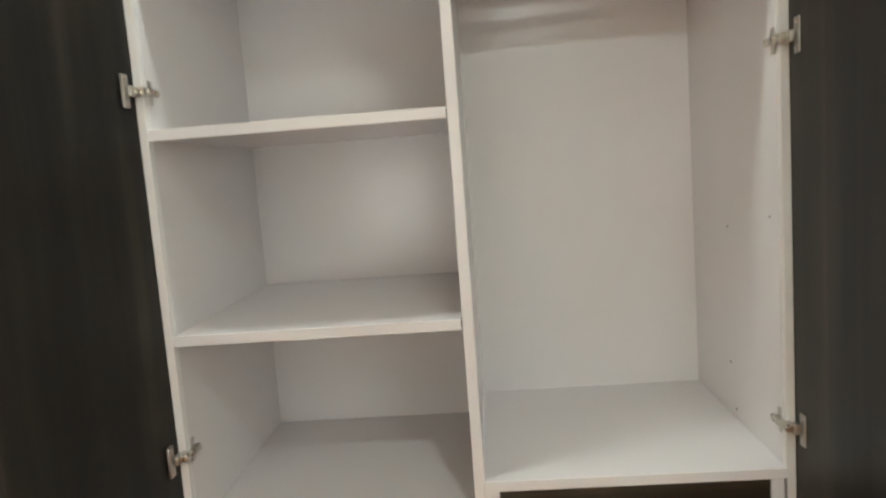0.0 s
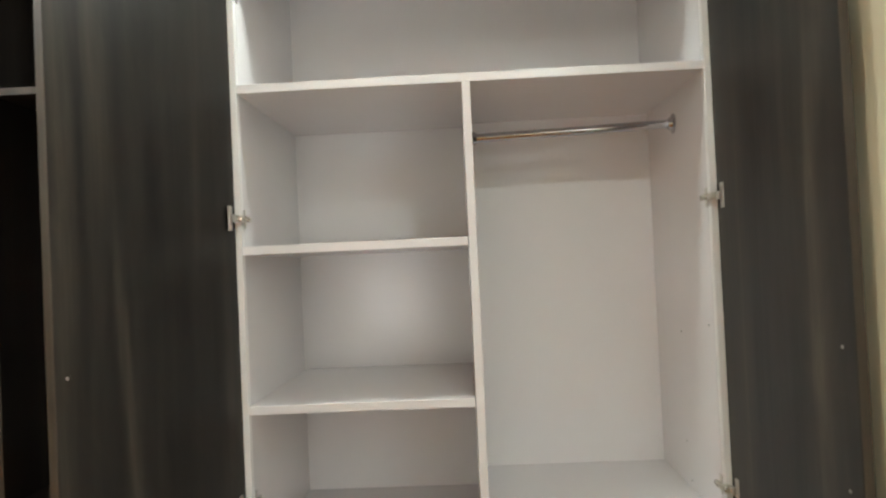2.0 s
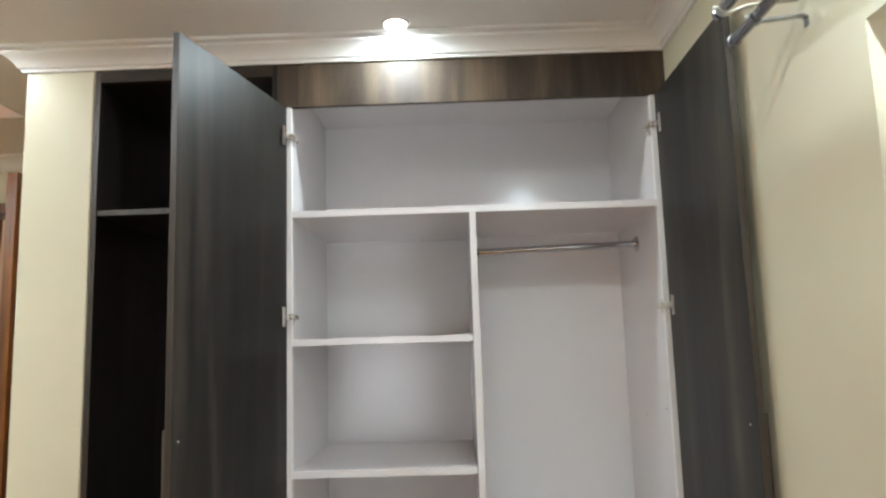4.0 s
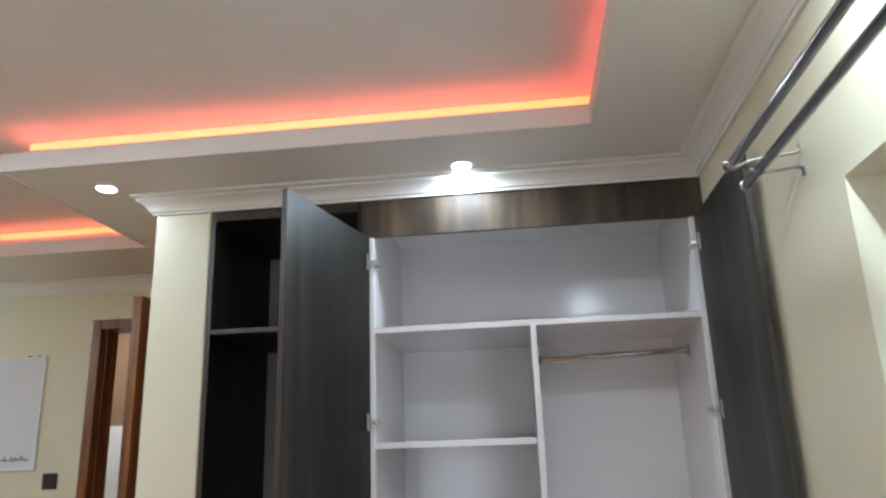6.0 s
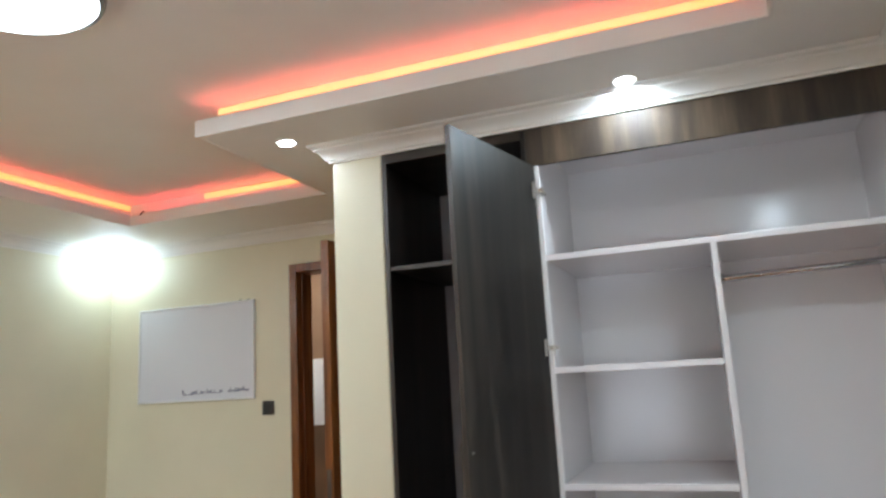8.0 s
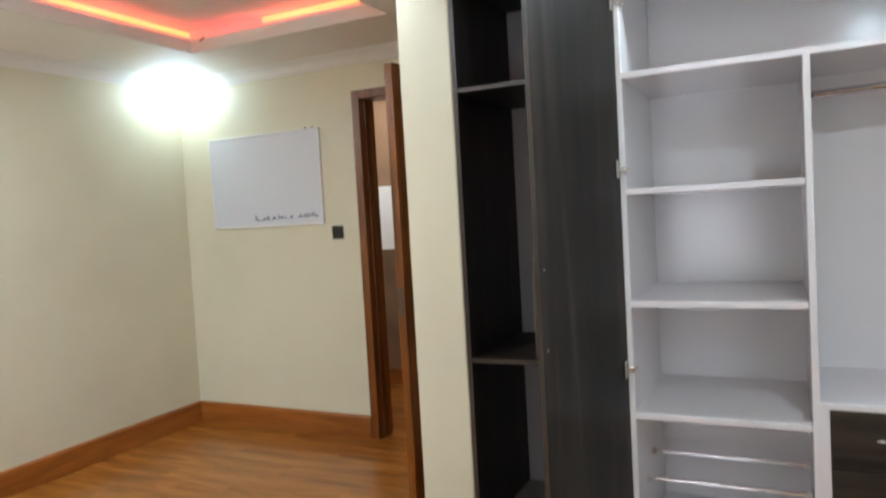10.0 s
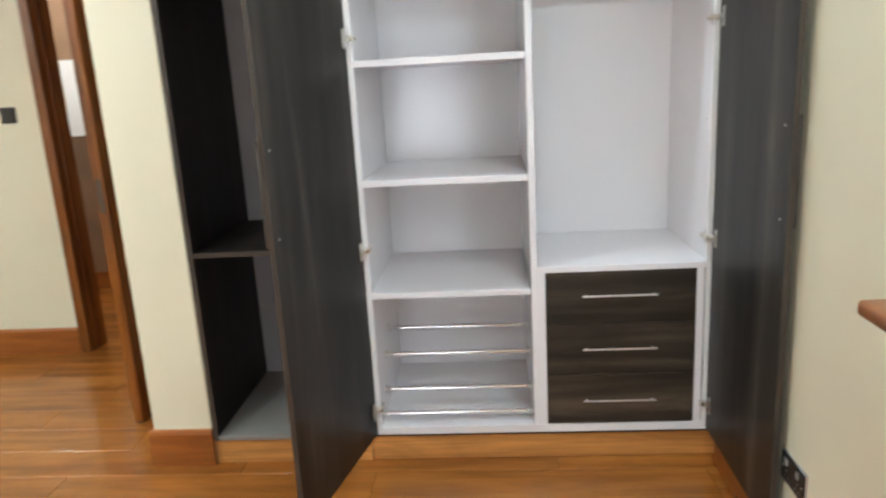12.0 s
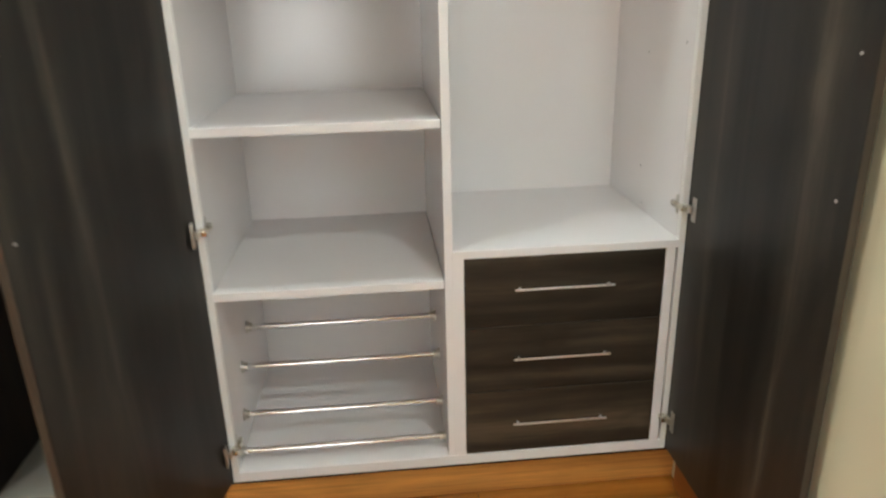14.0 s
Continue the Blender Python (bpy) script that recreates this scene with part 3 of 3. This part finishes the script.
# chest of drawers
part("drawer_top", box((0.004, -0.002, 0.732), (xi, DEP, 0.754), 0.0015), WHITE, wd)
part("drawer_side", box((0.004, 0.001, ZB + 0.03), (0.034, 0.45, 0.732), 0.0012), WHITE, wd)
part("drawer_side", box((0.565, 0.001, ZB + 0.03), (0.590, 0.45, 0.732), 0.0012), WHITE, wd)
dh = (0.730 - 0.144) / 3
for i in range(3):
    a = 0.144 + i * dh
    dr = part("drawer", box((0.036, 0.002, a + 0.0012), (0.563, 0.02, a + dh - 0.0012), 0.001), DARK_H, wd, "dark brown wood-print drawer front")
    part("edge_band", box((0.0365, 0.001, a + dh - 0.0011), (0.5625, 0.019, a + dh - 0.0002)), DARK_EDGE, dr, "paler edge band")
    hx, hz2 = 0.297, 0.238 + 0.2022 * i
    bm = bmesh.new()
    add_box(bm, (hx - 0.132, -0.013, hz2 - 0.003), (hx + 0.132, -0.0095, hz2 + 0.003), 0.001)
    for e in (-1, 1):
        add_box(bm, (hx + e * 0.118 - 0.003, -0.0095, hz2 - 0.0022), (hx + e * 0.118 + 0.003, 0.003, hz2 + 0.0022))
    part("handle", bm, ALU, dr, "flat brushed steel bar handle")
# hanging rail with end flanges
bm = add_tube(bmesh.new(), (0.006, 0.28, 1.792), (xi - 0.002, 0.28, 1.806), 0.0125, 24)
part("hanging_rail", bm, RAIL_CHROME, wd, "chrome hanging rail", True)
for fx, s, fz in ((0.006, 1, 1.792), (xi, -1, 1.806)):
    bm = add_lathe(bmesh.new(), [(0.029, 0), (0.029, 0.003), (0.02, 0.006), (0.0165, 0.016)], (0, 0, 0), 28)
    part("rail_flange", bm, RAIL_CHROME, wd, smooth=True).matrix_local = pose(fx, 0.28, fz, 0, 90 * s, 0)
# two shoe racks, each of two rails
for ry, rz in ((0.33, 0.424), (0.205, 0.358), (0.15, 0.232), (0.055, 0.174)):
    part("shoe_rail", add_tube(bmesh.new(), (-xi + 0.002, ry, rz), (-0.02, ry, rz), 0.009, 18), CHROME, wd, smooth=True)
    for fx, s in ((-xi, 1), (-0.018, -1)):
        bm = add_lathe(bmesh.new(), [(0.018, 0), (0.018, 0.005), (0.012, 0.007), (0.0115, 0.018)], (0, 0, 0), 20)
        part("rail_socket", bm, STEEL, wd, smooth=True).matrix_local = pose(fx, ry, rz, 0, 90 * s, 0)
# shelf pin holes and dots on the right side
for hy2, hz2 in ((0.06, 1.24), (0.30, 0.88), (0.27, 0.775), (0.30, 1.20)):
    part("peg_hole", add_tube(bmesh.new(), (xi - 0.0008, hy2, hz2), (xi + 0.001, hy2, hz2), 0.0028, 10), BLACK, wd)
part("scuff_mark", box((-0.24, DEP - 0.0012, 0.470), (-0.13, DEP + 0.001, 0.472)), GREY_BACK, wd, "faint grey scuff on the back board")
# fascia above the doors and the plinth below
part("fascia", box((-0.640, 0.0, ZT + 0.004), (XR - 0.001, 0.018, 2.4285), 0.001), laminate("dark_laminate_fascia", "z", (0.025, 0.016, 0.010), (0.05, 0.034, 0.022), (0.11, 0.077, 0.05), 0.52, fibre_depth=0.16, spec=0.35, cloudy=0.45), wd, "dark brown wood-print fascia")
part("end_filler", box((xo + 0.001, 0.003, ZB), (XR - 0.001, 0.021, ZT + 0.003), 0.001), DARK_V, wd)
part("plinth", box((-0.640, 0.014, 0.001), (XR - 0.001, 0.032, ZB - 0.009), 0.001), PLINTH, wd, "orange-brown wooden plinth")
# dark strip put in for the shade between base and plinth
part("base_edge", box((-0.640, 0.004, ZB - 0.0085), (XR - 0.001, 0.3, ZB - 0.0005)), INNER, wd, "dark strip standing in for the shadow gap under the base")


def hinge(side, z):
    """A concealed cup hinge, open: plate on the side panel, arm with its knuckle, cup flange on the door."""
    pieces = [bmesh.new(), bmesh.new(), bmesh.new()]
    add_box(pieces[0], (-xi, 0.02, z - 0.024), (-xi + 0.003, 0.036, z + 0.024), 0.001)
    add_box(pieces[1], (-xi + 0.002, 0.002, z - 0.007), (-xi + 0.013, 0.046, z + 0.007), 0.003)
    add_tube(pieces[1], (-xi + 0.012, 0.03, z), (-xi + 0.0145, 0.03, z), 0.004, 10)
    add_box(pieces[1], (-xi - 0.008, -0.022, z - 0.008), (-xi + 0.011, 0.004, z + 0.008), 0.003)
    add_box(pieces[2], (-xi - 0.012, -0.034, z - 0.010), (-xi - 0.004, -0.014, z + 0.010), 0.002)
    add_box(pieces[2], (-xo - 0.003, -0.045, z - 0.031), (-xo + 0.0028, -0.024, z + 0.031), 0.001)
    for e in (-1, 1):
        add_tube(pieces[2], (-xo, -0.035, z + e * 0.022), (-xo + 0.005, -0.035, z + e * 0.022), 0.004, 10)
    if side > 0:
        for bm in pieces:
            bmesh.ops.scale(bm, vec=(-1, 1, 1), verts=bm.verts)
    h = part("hinge", pieces[0], STEEL, wd, "nickel-plated cup hinge", True)
    part("arm", pieces[1], STEEL_BRIGHT, h, "shiny hinge arm", True)
    part("cup_flange", pieces[2], STEEL, h, "", True)


for s in (-1, 1):
    for z in (2.16, 1.568, 0.842, 0.222):
        hinge(s, z)


def door(hinge_x, angle, inner, grip):
    """A tall door hung at hinge_x; inner: which side of its board is the thickness."""
    t = 0.018 * inner
    d = part("door", box((0.001, min(0, t), 0.118), (0.604, max(0, t), 2.264), 0.001), DARK_V, wd, "dark wood-print door panel standing open")
    d.matrix_local = pose(hinge_x, -0.002, 0, 0, 0, angle)
    part("edge_band", box((0.604, min(0, t) + 0.0008, 0.119), (0.6048, max(0, t) - 0.0008, 2.263)), DARK_EDGE, d, "paler edge band")
    for z in (1.016, 1.26):
        bm = add_lathe(bmesh.new(), [(0.0034, 0), (0.0034, 0.001), (0.002, 0.0018)], (0, 0, 0), 14)
        part("screw", bm, SCREW, d, smooth=True).matrix_local = pose(grip, 0, z, 90 * inner, 0, 0)
    a, b, c = t, t + 0.014 * inner, t + 0.021 * inner
    bm = bmesh.new()
    add_box(bm, (grip - 0.006, min(b, c), 0.99), (grip + 0.006, max(b, c), 1.286), 0.0015)
    for z in (1.016, 1.26):
        add_box(bm, (grip - 0.004, min(a, b), z - 0.005), (grip + 0.004, max(a, b), z + 0.005))
    part("handle", bm, HANDLE_DARK, d, "flat dark metal bar handle")
    return d


door(-xo, -102.0, -1, 0.577)
door(xo, -90.5, 1, 0.561)

# ---------------------------------------------------------------- the open dark compartment beside it
oc = thing("open_wardrobe", (0, YF, 0), "open dark wood wardrobe compartment with two shelves", "wardrobe")
xa, xb = XW + 0.003, -0.641
part("side_panel", box((xa, 0, 0.10), (xa + 0.018, DEP, 2.4285), 0.001), INNER, oc, "dark side board")
part("side_panel", box((xb - 0.018, 0.0, 0.10), (xb, DEP, 2.4285), 0.001), INNER, oc, "dark side board")
part("top_rail", box((xa + 0.018, 0.0, 2.376), (xb - 0.018, 0.018, 2.4285), 0.001), DARK_H, oc, "dark wood-print top rail")
part("top_panel", box((xa + 0.018, 0.018, 2.376), (xb - 0.018, DEP, 2.394)), INNER, oc)
part("back_panel", box((xa, DEP, 0.46), (xb, DEP + 0.008, 2.4285)), GREY_BACK, oc, "grey bare back board")
part("back_panel", box((xa, DEP, 0.10), (xb, DEP + 0.008, 0.457)), GREY_BACK, oc, "grey bare back board")
for z in (1.93, 0.842):
    sh = part("shelf", box((xa + 0.018, 0.006, z - 0.009), (xb - 0.018, DEP - 0.001, z + 0.009), 0.001), INNER, oc, "dark shelf board")
    part("edge_band", box((xa + 0.018, 0.005, z - 0.009), (xb - 0.018, 0.0058, z + 0.009)), DARK_EDGE, sh, "paler edge band")
part("front_edge", box((xa, -0.001, 0.10), (xa + 0.018, -0.0002, 2.428)), DARK_EDGE, oc, "paler edge band")
part("base_panel", box((xa + 0.018, 0.0, 0.10), (xb - 0.018, DEP, 0.118), 0.001), DUST, oc, "dusty pale base board")
part("plinth", box((XW + 0.003, 0.006, 0.001), (-0.6415, 0.024, 0.099), 0.001), PLINTH, oc, "orange-brown wooden plinth")

# ---------------------------------------------------------------- floor of laminate planks
floor = structure("floor", box((XL, YS, -0.05), (XR, YB + 0.002, -0.008)), JOINT, "glossy orange-brown laminate plank floor", "floor")
PW, PL = 0.192, 1.21
shared = {}
row = 0
y = YS + 0.003
while y < YB - 0.02:
    hi_y = min(y + PW - 0.0012, YB + 0.001)
    x = XL - ((row * 0.437) % 1.0) * PL
    while x < XR:
        a, b = max(x, XL + 0.001), min(x + PL - 0.0012, XR - 0.001)
        inside_wall = y > 2.06 and a > XC
        if b - a > 0.02 and not inside_wall:
            key = (round(b - a, 3), round(hi_y - y, 3))
            if key not in shared:
                shared[key] = mesh_of("plank", box((0, 0, -0.008), (b - a, hi_y - y, 0.0), 0.0008, 1), FLOOR)
            pk = new("plank", shared[key])
            pk.parent = floor
            pk.location = (a, y, 0)
        x += PL
    y += PW
    row += 1
